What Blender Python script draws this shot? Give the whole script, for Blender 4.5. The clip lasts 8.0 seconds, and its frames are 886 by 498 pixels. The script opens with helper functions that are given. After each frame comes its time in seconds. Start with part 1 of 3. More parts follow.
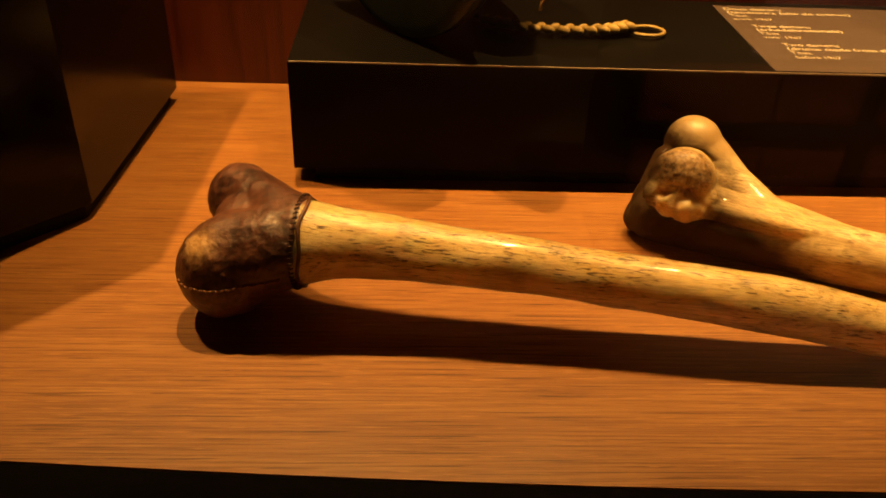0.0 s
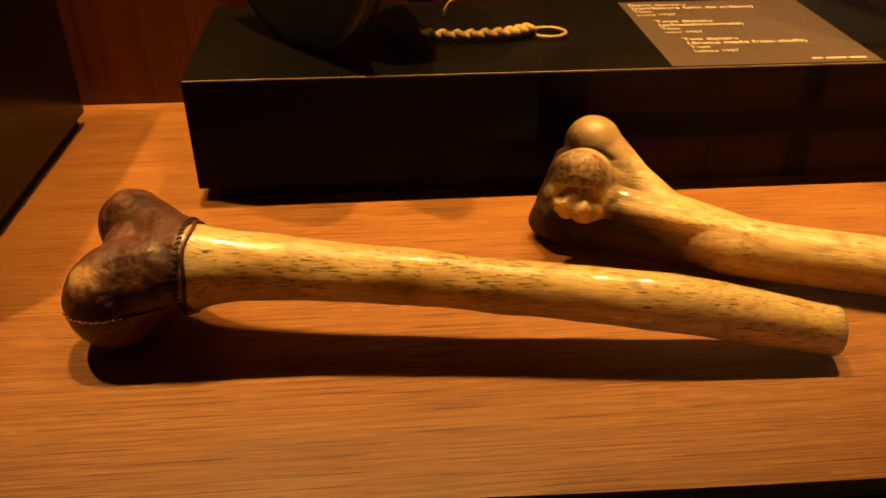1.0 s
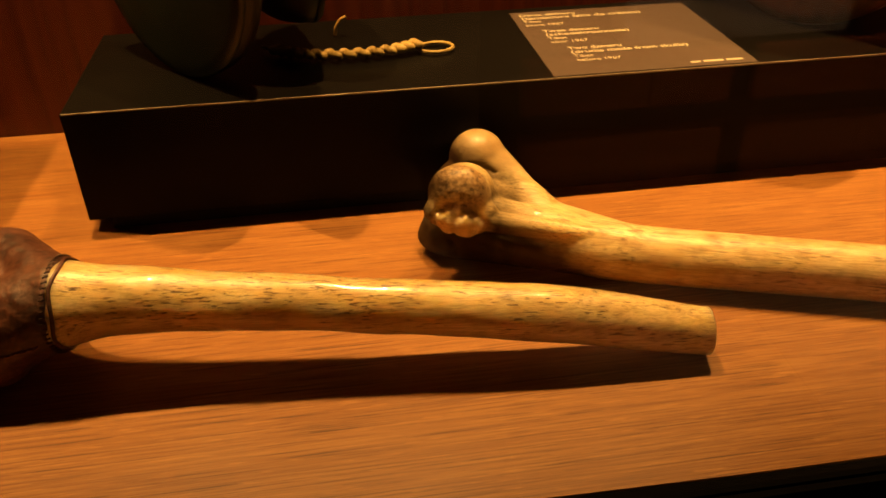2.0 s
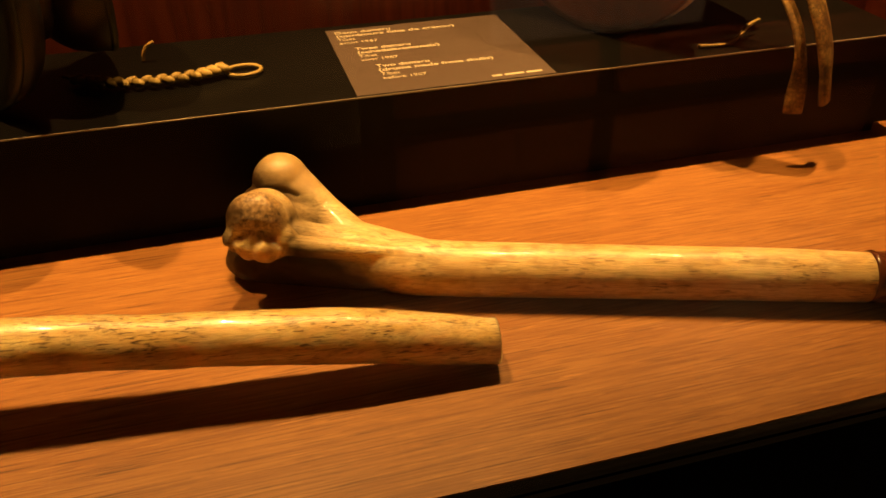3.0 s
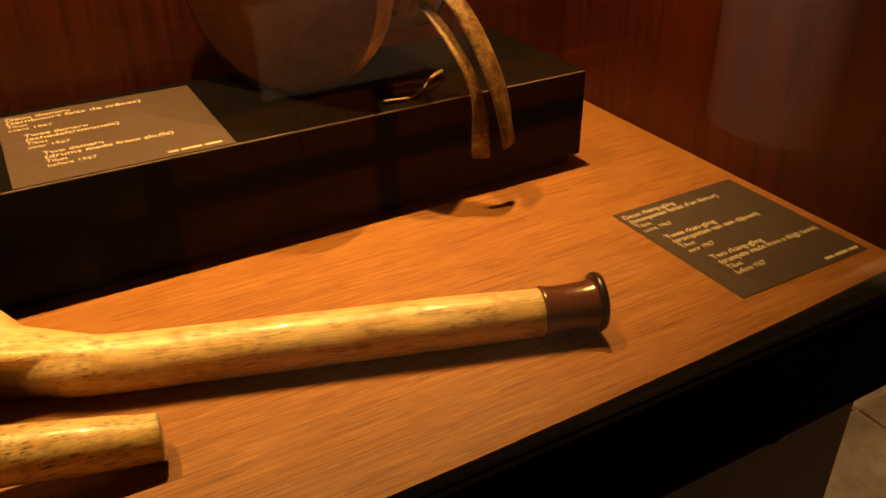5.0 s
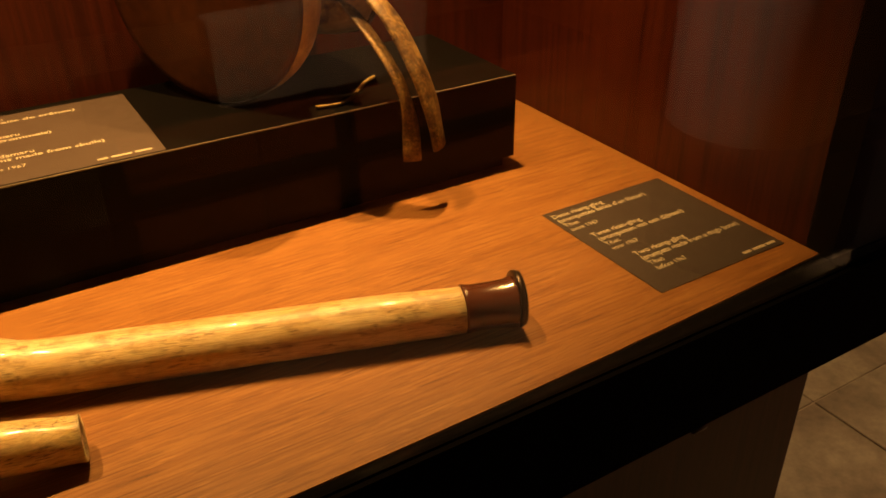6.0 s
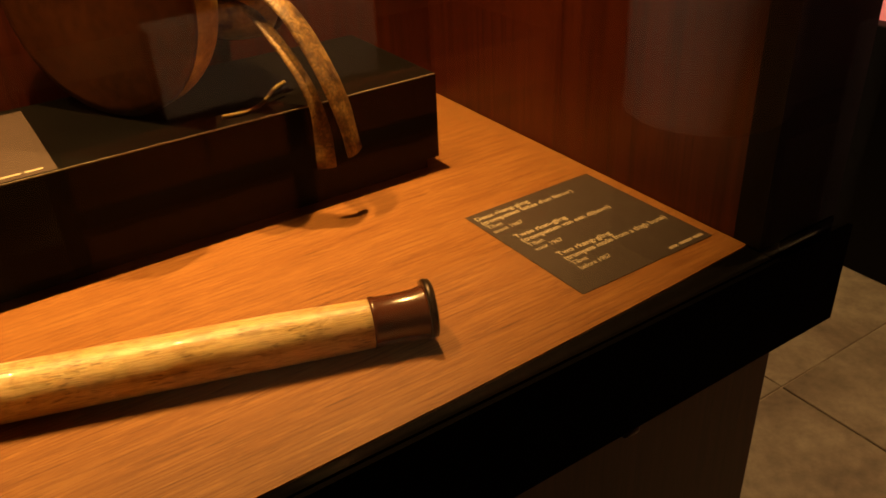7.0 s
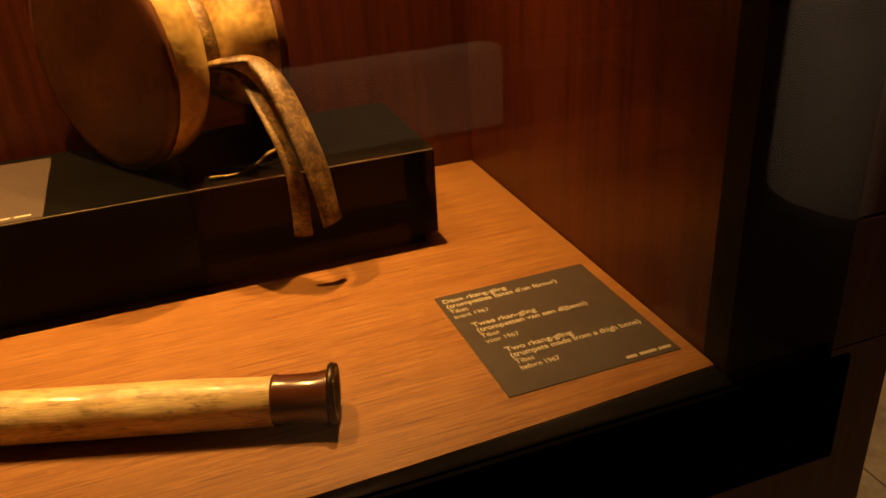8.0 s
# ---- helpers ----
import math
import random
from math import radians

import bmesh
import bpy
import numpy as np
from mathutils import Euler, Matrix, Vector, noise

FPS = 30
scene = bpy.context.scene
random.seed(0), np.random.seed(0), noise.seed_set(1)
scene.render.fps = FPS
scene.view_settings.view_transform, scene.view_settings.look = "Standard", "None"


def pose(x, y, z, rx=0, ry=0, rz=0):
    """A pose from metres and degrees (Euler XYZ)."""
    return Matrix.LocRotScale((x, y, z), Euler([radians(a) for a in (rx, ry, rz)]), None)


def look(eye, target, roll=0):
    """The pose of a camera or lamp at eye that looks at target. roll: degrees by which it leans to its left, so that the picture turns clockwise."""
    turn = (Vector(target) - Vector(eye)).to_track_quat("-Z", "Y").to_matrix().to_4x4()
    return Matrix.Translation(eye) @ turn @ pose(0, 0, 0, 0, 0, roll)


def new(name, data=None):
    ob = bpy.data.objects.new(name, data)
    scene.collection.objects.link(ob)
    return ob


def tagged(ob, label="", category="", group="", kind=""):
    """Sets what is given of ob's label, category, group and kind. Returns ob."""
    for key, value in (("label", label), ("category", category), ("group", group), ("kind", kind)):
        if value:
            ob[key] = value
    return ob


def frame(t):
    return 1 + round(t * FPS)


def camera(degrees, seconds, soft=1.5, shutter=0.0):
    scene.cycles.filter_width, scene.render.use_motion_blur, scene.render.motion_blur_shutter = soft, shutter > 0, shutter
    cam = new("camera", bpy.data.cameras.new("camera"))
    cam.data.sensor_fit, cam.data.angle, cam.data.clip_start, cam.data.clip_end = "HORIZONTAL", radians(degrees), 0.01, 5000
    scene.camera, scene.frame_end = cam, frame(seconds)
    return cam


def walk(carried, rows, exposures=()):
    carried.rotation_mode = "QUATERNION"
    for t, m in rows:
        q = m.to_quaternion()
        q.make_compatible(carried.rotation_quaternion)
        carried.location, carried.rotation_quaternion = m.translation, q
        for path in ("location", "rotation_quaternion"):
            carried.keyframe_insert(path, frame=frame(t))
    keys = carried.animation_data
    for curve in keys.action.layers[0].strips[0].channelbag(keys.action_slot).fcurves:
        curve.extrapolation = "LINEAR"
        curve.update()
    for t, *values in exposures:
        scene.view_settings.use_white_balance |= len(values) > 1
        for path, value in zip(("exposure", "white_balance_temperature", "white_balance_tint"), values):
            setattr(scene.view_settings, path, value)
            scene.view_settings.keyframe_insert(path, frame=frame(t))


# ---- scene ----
from mathutils.bvhtree import BVHTree

cam = camera(56.3, 8.0, 1.7)
PATH = [
    (0, (-0.036, -0.027, 1.098), (0.059, 1.633, -0.013), 2.6),
    (0.5, (-0.02, -0.02, 1.097), (0.075, 1.641, -0.014), 1.2),
    (1, (0.0, -0.024, 1.102), (0.158, 1.633, -0.006), 0.5),
    (2.5, (0.065, -0.031, 1.116), (0.38, 1.61, 0.016), -1.3),
    (3, (0.095, -0.039, 1.123), (0.543, 1.563, 0.013), -0.5),
    (3.5, (0.123, -0.05, 1.121), (0.692, 1.528, 0.031), -0.2),
    (4, (0.16, -0.055, 1.116), (0.883, 1.471, 0.044), 0.2),
    (4.5, (0.173, -0.053, 1.123), (0.97, 1.462, 0.09), -0.5),
    (6, (0.197, -0.083, 1.134), (1.077, 1.397, 0.117), -0.8),
    (6.5, (0.217, -0.089, 1.127), (1.142, 1.37, 0.119), -1.5),
    (7, (0.241, -0.086, 1.127), (1.162, 1.366, 0.106), -2.7),
    (7.5, (0.286, -0.088, 1.128), (1.119, 1.427, 0.123), -3.7),
    (8, (0.37, -0.128, 1.136), (0.952, 1.556, 0.227), -3.3),
]
walk(cam, [(t, look(eye, target, roll)) for t, eye, target, roll in PATH])

# ---------------------------------------------------------------- light
world = bpy.data.worlds.new("gallery_dark")
scene.world = world
world.use_nodes = True
world.node_tree.nodes["Background"].inputs["Color"].default_value = (1.0, 0.62, 0.36, 1)
world.node_tree.nodes["Background"].inputs["Strength"].default_value = 0.020

LAMP_WARM = (1.0, 0.515, 0.14)


def spot(name, eye, target, watts, degrees, size=0.008, colour=LAMP_WARM, blend=0.6):
    data = bpy.data.lights.new(name, "SPOT")
    data.energy, data.color, data.spot_size, data.spot_blend, data.shadow_soft_size = watts, colour, radians(degrees), blend, size
    ob = new(name, data)
    ob.matrix_world = look(eye, target)
    return ob


# a row of small display spots under the back of the case's lid
for lamp_x, lamp_w in ((-0.32, 23.0), (-0.11, 25.5), (0.10, 25.0), (0.31, 27.0), (0.52, 34.0), (0.73, 49.0)):
    spot("case_spot", (lamp_x, 0.470, 1.46), (lamp_x * 0.92 + 0.02, 0.418, 0.86), lamp_w, 62, 0.006, LAMP_WARM, 1.0)
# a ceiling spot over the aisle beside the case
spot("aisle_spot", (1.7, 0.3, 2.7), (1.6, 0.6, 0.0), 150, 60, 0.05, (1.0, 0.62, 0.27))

# a ceiling spot over the floor across the aisle, which the glass mirrors
spot("gallery_spot", (1.4, -2.5, 3.0), (1.4, -2.9, 0.0), 40, 55, 0.05, (1.0, 0.60, 0.28))

# a ceiling spot on the furniture and the pillar across the aisle
spot("gallery_spot", (0.95, 0.30, 2.95), (0.95, -1.10, 0.40), 420, 27, 0.05, (1.0, 0.60, 0.30), 0.7)
spot("gallery_spot", (0.0, -0.70, 2.70), (1.70, -0.85, 0.82), 900, 17, 0.05, (1.0, 0.66, 0.40), 0.3)

# ---------------------------------------------------------------- materials


def tree(name):
    m = bpy.data.materials.new(name)
    m.use_nodes = True
    nt = m.node_tree
    return m, nt, nt.nodes["Principled BSDF"]


def node(nt, kind, **props):
    n = nt.nodes.new(kind)
    for key, value in props.items():
        if key in n.inputs:
            n.inputs[key].default_value = value
    return n


def coords(nt, scale=(1, 1, 1), output="Object"):
    tc = nt.nodes.new("ShaderNodeTexCoord")
    mp = nt.nodes.new("ShaderNodeMapping")
    mp.inputs["Scale"].default_value = scale
    nt.links.new(tc.outputs[output], mp.inputs["Vector"])
    return mp.outputs["Vector"]


def noise_tex(nt, vec, scale, detail=4.0, rough=0.55):
    n = node(nt, "ShaderNodeTexNoise", Scale=scale, Detail=detail, Roughness=rough)
    nt.links.new(vec, n.inputs["Vector"])
    return n.outputs["Fac"]


def ramp(nt, fac, stops):
    r = nt.nodes.new("ShaderNodeValToRGB")
    el = r.color_ramp.elements
    while len(el) < len(stops):
        el.new(0.5)
    for e, (p, c) in zip(el, stops):
        e.position = p
        e.color = c if len(c) == 4 else (*c, 1)
    nt.links.new(fac, r.inputs["Fac"])
    return r.outputs["Color"]


def mix(nt, fac, a, b, mode="MIX"):
    n = nt.nodes.new("ShaderNodeMix")
    n.data_type, n.blend_type = "RGBA", mode
    for sock, val in ((n.inputs[0], fac), (n.inputs[6], a), (n.inputs[7], b)):
        if isinstance(val, (int, float)):
            sock.default_value = val
        elif isinstance(val, tuple):
            sock.default_value = (*val, 1)
        else:
            nt.links.new(val, sock)
    return n.outputs[2]


def bump(nt, bsdf, height, strength, distance=0.001):
    b = node(nt, "ShaderNodeBump", Strength=strength, Distance=distance)
    nt.links.new(height, b.inputs["Height"])
    nt.links.new(b.outputs["Normal"], bsdf.inputs["Normal"])


def grey(v):
    return (v, v, v)


def wood(name, light, mid, dark, along, cross, rough=0.42, spec=0.4, axis="X", streak=0.5):
    m, nt, bsdf = tree(name)

    def stretched(a, c):
        return coords(nt, {"X": (along * a, cross * c, cross * c), "Z": (cross * c, cross * c, along * a)}[axis])

    fine = noise_tex(nt, stretched(1.0, 1.0), 1.0, 5, 0.7)
    wide = noise_tex(nt, stretched(0.25, 0.07), 1.0, 5, 0.6)
    lines = noise_tex(nt, stretched(1.3, 1.0), 1.0, 2, 0.5)
    flecks = noise_tex(nt, stretched(4.0, 1.1), 1.0, 2, 0.5)
    col = ramp(nt, fine, [(0.38, dark), (0.49, mid), (0.62, light)])
    col = mix(nt, 1.0, col, ramp(nt, wide, [(0.34, (0.86, 0.80, 0.74)), (0.62, grey(1.0))]), "MULTIPLY")
    col = mix(nt, streak, col, mix(nt, 1.0, col, ramp(nt, lines, [(0.33, (0.30, 0.20, 0.15)), (0.40, grey(1.0))]), "MULTIPLY"))
    col = mix(nt, ramp(nt, flecks, [(0.62, grey(0)), (0.70, grey(0.7 * streak))]), col, tuple(min(1.0, 1.35 * c) for c in light))
    nt.links.new(col, bsdf.inputs["Base Color"])
    bsdf.inputs["Roughness"].default_value = rough
    bsdf.inputs["Specular IOR Level"].default_value = spec
    bump(nt, bsdf, lines, 0.25, 0.0004)
    return m


def plain(name, colour, rough=0.5, spec=0.5, metal=0.0, vary=0.25, scale=60, relief=0.15, depth=0.0006, coat=0.0):
    m, nt, bsdf = tree(name)
    n = noise_tex(nt, coords(nt), scale, 4)
    big = noise_tex(nt, coords(nt), scale * 0.15, 3)
    lo, hi = tuple(c * (1 - vary) for c in colour), tuple(min(1, c * (1 + vary)) for c in colour)
    c = mix(nt, 0.5, ramp(nt, n, [(0.3, lo), (0.7, hi)]), ramp(nt, big, [(0.3, lo), (0.7, hi)]))
    nt.links.new(c, bsdf.inputs["Base Color"])
    rr = ramp(nt, big, [(0.3, grey(max(0.02, rough - 0.06))), (0.7, grey(min(1, rough + 0.06)))])
    nt.links.new(rr, bsdf.inputs["Roughness"])
    bsdf.inputs["Metallic"].default_value = metal
    bsdf.inputs["Specular IOR Level"].default_value = spec
    bsdf.inputs["Coat Weight"].default_value = coat
    bsdf.inputs["Coat Roughness"].default_value = 0.12
    if relief:
        bump(nt, bsdf, n, relief, depth)
    return m


def bone_material(name, pale, tan, dark, streaks, coat, rough, through_light, crown=None):
    m, nt, bsdf = tree(name)
    fibre = noise_tex(nt, coords(nt, (140, 1050, 1050)), 1.0, 4, 0.6)
    patch = noise_tex(nt, coords(nt, (34, 80, 80)), 1.0, 4, 0.6)
    cloud = noise_tex(nt, coords(nt, (24, 55, 55)), 1.0, 5, 0.65)
    stain = noise_tex(nt, coords(nt, (60, 120, 120)), 1.0, 5, 0.7)
    hair = noise_tex(nt, coords(nt, (60, 1400, 1400)), 1.0, 3, 0.6)
    base = mix(nt, ramp(nt, cloud, [(0.36, grey(0)), (0.64, grey(1))]), pale, tan)
    brown = tuple(0.5 * t + 0.5 * d for t, d in zip(tan, dark))
    base = mix(nt, ramp(nt, hair, [(0.38, grey(0.55)), (0.54, grey(0))]), base, brown)
    base = mix(nt, ramp(nt, stain, [(0.50, grey(0)), (0.68, grey(0.75))]), base, brown)
    where = ramp(nt, patch, [(0.40, grey(0.05)), (0.56, grey(1))])
    marks = ramp(nt, fibre, [(0.39, grey(1)), (0.45, grey(0))])
    mask = mix(nt, 1.0, mix(nt, 1.0, where, marks, "MULTIPLY"), grey(streaks), "MULTIPLY")
    col = mix(nt, mask, base, dark)
    if crown:
        # the bare spongy bone of the knob is stained brown
        tc = nt.nodes.new("ShaderNodeTexCoord")
        far = nt.nodes.new("ShaderNodeVectorMath")
        far.operation = "DISTANCE"
        far.inputs[1].default_value = crown
        nt.links.new(tc.outputs["Object"], far.inputs[0])
        pores = noise_tex(nt, coords(nt), 420, 4, 0.7)
        spongy = ramp(nt, pores, [(0.36, (0.07, 0.036, 0.014)), (0.48, (0.25, 0.155, 0.065)), (0.64, (0.42, 0.29, 0.14))])
        add = nt.nodes.new("ShaderNodeMath")
        add.operation = "MULTIPLY_ADD"
        nt.links.new(patch, add.inputs[0])
        add.inputs[1].default_value = 0.008
        nt.links.new(far.outputs["Value"], add.inputs[2])
        col = mix(nt, ramp(nt, add.outputs[0], [(0.0160, grey(0.95)), (0.0205, grey(0))]), col, spongy)
        # smooth round head gone brown with handling
        ball = nt.nodes.new("ShaderNodeVectorMath")
        ball.operation = "DISTANCE"
        ball.inputs[1].default_value = (-0.0247, 0.0388, 0.0435)
        nt.links.new(tc.outputs["Object"], ball.inputs[0])
        worn = ramp(nt, cloud, [(0.38, (0.16, 0.098, 0.038)), (0.60, (0.36, 0.25, 0.115))])
        col = mix(nt, ramp(nt, ball.outputs["Value"], [(0.017, grey(0.7)), (0.026, grey(0))]), col, worn)
        # brown stain plus painted shade on the bone's worn lower end, below the knob
        xyz = nt.nodes.new("ShaderNodeSeparateXYZ")
        nt.links.new(tc.outputs["Object"], xyz.inputs[0])
        slope = nt.nodes.new("ShaderNodeMath")
        slope.operation = "MULTIPLY_ADD"
        nt.links.new(xyz.outputs["X"], slope.inputs[0])
        slope.inputs[1].default_value = 0.6
        nt.links.new(xyz.outputs["Z"], slope.inputs[2])
        edge = nt.nodes.new("ShaderNodeMath")
        edge.operation = "MULTIPLY_ADD"
        nt.links.new(stain, edge.inputs[0])
        edge.inputs[1].default_value = 0.018
        nt.links.new(slope.outputs[0], edge.inputs[2])
        lip = nt.nodes.new("ShaderNodeVectorMath")
        lip.operation = "DISTANCE"
        lip.inputs[1].default_value = (-0.027, -0.011, 0.038)
        nt.links.new(tc.outputs["Object"], lip.inputs[0])
        stain_shade = mix(nt, 1.0, ramp(nt, edge.outputs[0], [(0.037, grey(0.97)), (0.053, grey(0))]), ramp(nt, lip.outputs["Value"], [(0.0125, grey(0)), (0.0165, grey(1))]), "MULTIPLY")
        # little gloss and no scatter here, so the painted shade stays dark
        nt.links.new(ramp(nt, stain_shade, [(0.0, grey(rough)), (1.0, grey(0.95))]), bsdf.inputs["Roughness"])
        nt.links.new(ramp(nt, stain_shade, [(0.0, grey(0.5)), (1.0, grey(0.03))]), bsdf.inputs["Specular IOR Level"])
        nt.links.new(ramp(nt, stain_shade, [(0.0, grey(through_light)), (0.6, grey(0.0))]), bsdf.inputs["Subsurface Weight"])
        col = mix(nt, stain_shade, col, ramp(nt, pores, [(0.36, (0.0050, 0.0020, 0.0010)), (0.62, (0.026, 0.0100, 0.0042))]))
    nt.links.new(col, bsdf.inputs["Base Color"])
    bsdf.inputs["Roughness"].default_value = rough
    bsdf.inputs["Specular IOR Level"].default_value = 0.5
    bsdf.inputs["Coat Weight"].default_value = coat
    bsdf.inputs["Coat Roughness"].default_value = 0.07
    bsdf.inputs["Subsurface Weight"].default_value = through_light
    bsdf.inputs["Subsurface Scale"].default_value = 1.0
    bsdf.inputs["Subsurface Radius"].default_value = (0.019, 0.0155, 0.0085)
    bump(nt, bsdf, fibre, 0.25, 0.0003)
    return m


M_TABLE = wood("teak_veneer", (0.318, 0.152, 0.0415), (0.252, 0.108, 0.0280), (0.165, 0.063, 0.0162), 16, 1100, 0.40, 0.35, "X", 0.8)
M_PANEL = wood("red_brown_panel", (0.098, 0.0195, 0.0072), (0.078, 0.0150, 0.0056), (0.056, 0.0105, 0.0040), 5, 160, 0.35, 0.4, "Z", 0.15)
M_CABINET = wood("dark_cabinet_wood", (0.042, 0.0130, 0.0085), (0.033, 0.0100, 0.0066), (0.023, 0.0070, 0.0048), 5, 120, 0.45, 0.3, "Z", 0.3)
M_BLACK = plain("black_lacquer", (0.0038, 0.0034, 0.0030), 0.34, 0.08, vary=0.2, relief=0.03)
M_GLOSS = plain("polished_black_acrylic", (0.004, 0.0038, 0.004), 0.18, 0.22, vary=0.2, relief=0.0)
M_BLACK_MATT = plain("matt_black_paint", (0.006, 0.0055, 0.0055), 0.6, 0.15, vary=0.25, scale=200)
M_TRIM = plain("dull_black_metal", (0.0018, 0.0016, 0.0016), 0.75, 0.02, vary=0.25, scale=200)
M_EDGE = plain("pale_edge", (0.17, 0.140, 0.105), 0.35, 0.5, vary=0.3, scale=300)
M_BONE_A = bone_material("polished_bone", (0.79, 0.65, 0.34), (0.63, 0.46, 0.18), (0.060, 0.0260, 0.0090), 0.9, 0.9, 0.36, 0.85)
M_BONE_B = bone_material("aged_bone", (0.74, 0.60, 0.32), (0.54, 0.37, 0.145), (0.077, 0.0385, 0.0138), 0.7, 0.2, 0.40, 0.6, (-0.028, -0.008, 0.0535))
M_LEATHER, nt_l, bs_l = tree("aged_leather")
grain_l = noise_tex(nt_l, coords(nt_l), 420, 5, 0.65)
blot_l = noise_tex(nt_l, coords(nt_l), 52, 7, 0.68)
col_l = ramp(nt_l, blot_l, [(0.36, (0.020, 0.0066, 0.0042)), (0.47, (0.070, 0.0235, 0.0125)), (0.62, (0.118, 0.046, 0.026))])
col_l = mix(nt_l, 0.75, col_l, mix(nt_l, 1.0, col_l, ramp(nt_l, grain_l, [(0.36, grey(0.40)), (0.62, grey(1.4))]), "MULTIPLY"))
# the skin is rubbed through to a cream patch on the front lobe, and less so along the ridges
tc_l = nt_l.nodes.new("ShaderNodeTexCoord")
rub_l = nt_l.nodes.new("ShaderNodeVectorMath")
rub_l.operation = "DISTANCE"
rub_l.inputs[1].default_value = (0.0090, -0.0165, 0.0424)
nt_l.links.new(tc_l.outputs["Object"], rub_l.inputs[0])
rag_l = nt_l.nodes.new("ShaderNodeMath")
rag_l.operation = "MULTIPLY_ADD"
nt_l.links.new(noise_tex(nt_l, coords(nt_l), 190, 5, 0.7), rag_l.inputs[0])
rag_l.inputs[1].default_value = 0.016
nt_l.links.new(rub_l.outputs["Value"], rag_l.inputs[2])
col_l = mix(nt_l, ramp(nt_l, rag_l.outputs[0], [(0.0135, grey(0.9)), (0.0165, grey(0))]), col_l, (0.42, 0.25, 0.10))
wear = ramp(nt_l, noise_tex(nt_l, coords(nt_l), 60, 6, 0.7), [(0.62, grey(0)), (0.72, grey(0.45))])
nt_l.links.new(mix(nt_l, wear, col_l, (0.24, 0.13, 0.065)), bs_l.inputs["Base Color"])
bs_l.inputs["Roughness"].default_value = 0.45
bs_l.inputs["Specular IOR Level"].default_value = 0.4
bs_l.inputs["Coat Weight"].default_value = 0.2
bs_l.inputs["Coat Roughness"].default_value = 0.25
bump(nt_l, bs_l, mix(nt_l, 0.35, blot_l, grain_l), 0.8, 0.002)
M_THREAD = plain("dark_thread", (0.0315, 0.0112, 0.007), 0.6, 0.3, scale=400)
M_SEAM = plain("pale_thread", (0.20, 0.085, 0.035), 0.6, 0.3, scale=400)
M_HORN = plain("brown_horn", (0.084, 0.0245, 0.0098), 0.22, 0.5, vary=0.35, scale=90, relief=0.05, coat=0.5)
M_RIM = plain("blackened_metal_rim", (0.035, 0.022, 0.014), 0.35, 0.5, metal=0.6, vary=0.3, scale=300)
M_CARD = plain("grey_card", (0.0415, 0.0290, 0.0240), 0.6, 0.3, vary=0.06, scale=500, relief=0.05)
M_CARD_PALE = plain("brown_grey_card", (0.060, 0.0410, 0.0335), 0.55, 0.3, vary=0.06, scale=500, relief=0.05)
M_PRINT = plain("cream_print", (0.44, 0.39, 0.29), 0.6, 0.3, vary=0.05, relief=0)
M_SKIN = plain("drum_skin", (0.088, 0.0270, 0.0075), 0.5, 0.3, vary=0.5, scale=130, relief=0.2)
M_SKULL, nt_s, bs_s = tree("gilded_bowl")
patch_s = noise_tex(nt_s, coords(nt_s), 34, 5, 0.65)
grain_s = noise_tex(nt_s, coords(nt_s), 240, 4, 0.6)
col_s = ramp(nt_s, patch_s, [(0.34, (0.10, 0.040, 0.014)), (0.46, (0.42, 0.25, 0.07)), (0.62, (0.62, 0.42, 0.14))])
col_s = mix(nt_s, 0.5, col_s, mix(nt_s, 1.0, col_s, ramp(nt_s, grain_s, [(0.3, grey(0.5)), (0.7, grey(1.3))]), "MULTIPLY"))
nt_s.links.new(col_s, bs_s.inputs["Base Color"])
bs_s.inputs["Roughness"].default_value = 0.4
bump(nt_s, bs_s, patch_s, 0.6, 0.003)
M_BROCADE, nt_b, bs_b = tree("gold_brocade")
cells = node(nt_b, "ShaderNodeTexVoronoi", Scale=430.0, Randomness=0.9)
nt_b.links.new(coords(nt_b), cells.inputs["Vector"])
weave = noise_tex(nt_b, coords(nt_b), 900, 3)
fade_b = noise_tex(nt_b, coords(nt_b), 70, 5, 0.7)
col_b = ramp(nt_b, fade_b, [(0.36, (0.040, 0.016, 0.008)), (0.48, (0.155, 0.080, 0.022)), (0.62, (0.33, 0.20, 0.060))])
col_b = mix(nt_b, 0.55, col_b, mix(nt_b, 1.0, col_b, ramp(nt_b, cells.outputs["Distance"], [(0.25, grey(1.2)), (0.70, grey(0.22))]), "MULTIPLY"))
col_b = mix(nt_b, 1.0, col_b, ramp(nt_b, weave, [(0.3, grey(0.65)), (0.7, grey(1.2))]), "MULTIPLY")
nt_b.links.new(col_b, bs_b.inputs["Base Color"])
bs_b.inputs["Roughness"].default_value = 0.5
bump(nt_b, bs_b, fade_b, 0.7, 0.002)
M_DARK_GREEN = plain("dark_green_skin", (0.012, 0.016, 0.010), 0.45, 0.4, vary=0.4, scale=60)
M_DARK_BODY = plain("dark_bowl", (0.016, 0.012, 0.010), 0.4, 0.4, vary=0.4, scale=60)
M_CORD = plain("yellow_cord", (0.30, 0.21, 0.06), 0.55, 0.4, vary=0.35, scale=500, relief=0.4)
M_STONE, nt_t, bs_t = tree("grey_stone")
info = nt_t.nodes.new("ShaderNodeObjectInfo")
big_t = noise_tex(nt_t, coords(nt_t), 4.5, 5, 0.6)
fine_t = noise_tex(nt_t, coords(nt_t), 38, 4, 0.6)
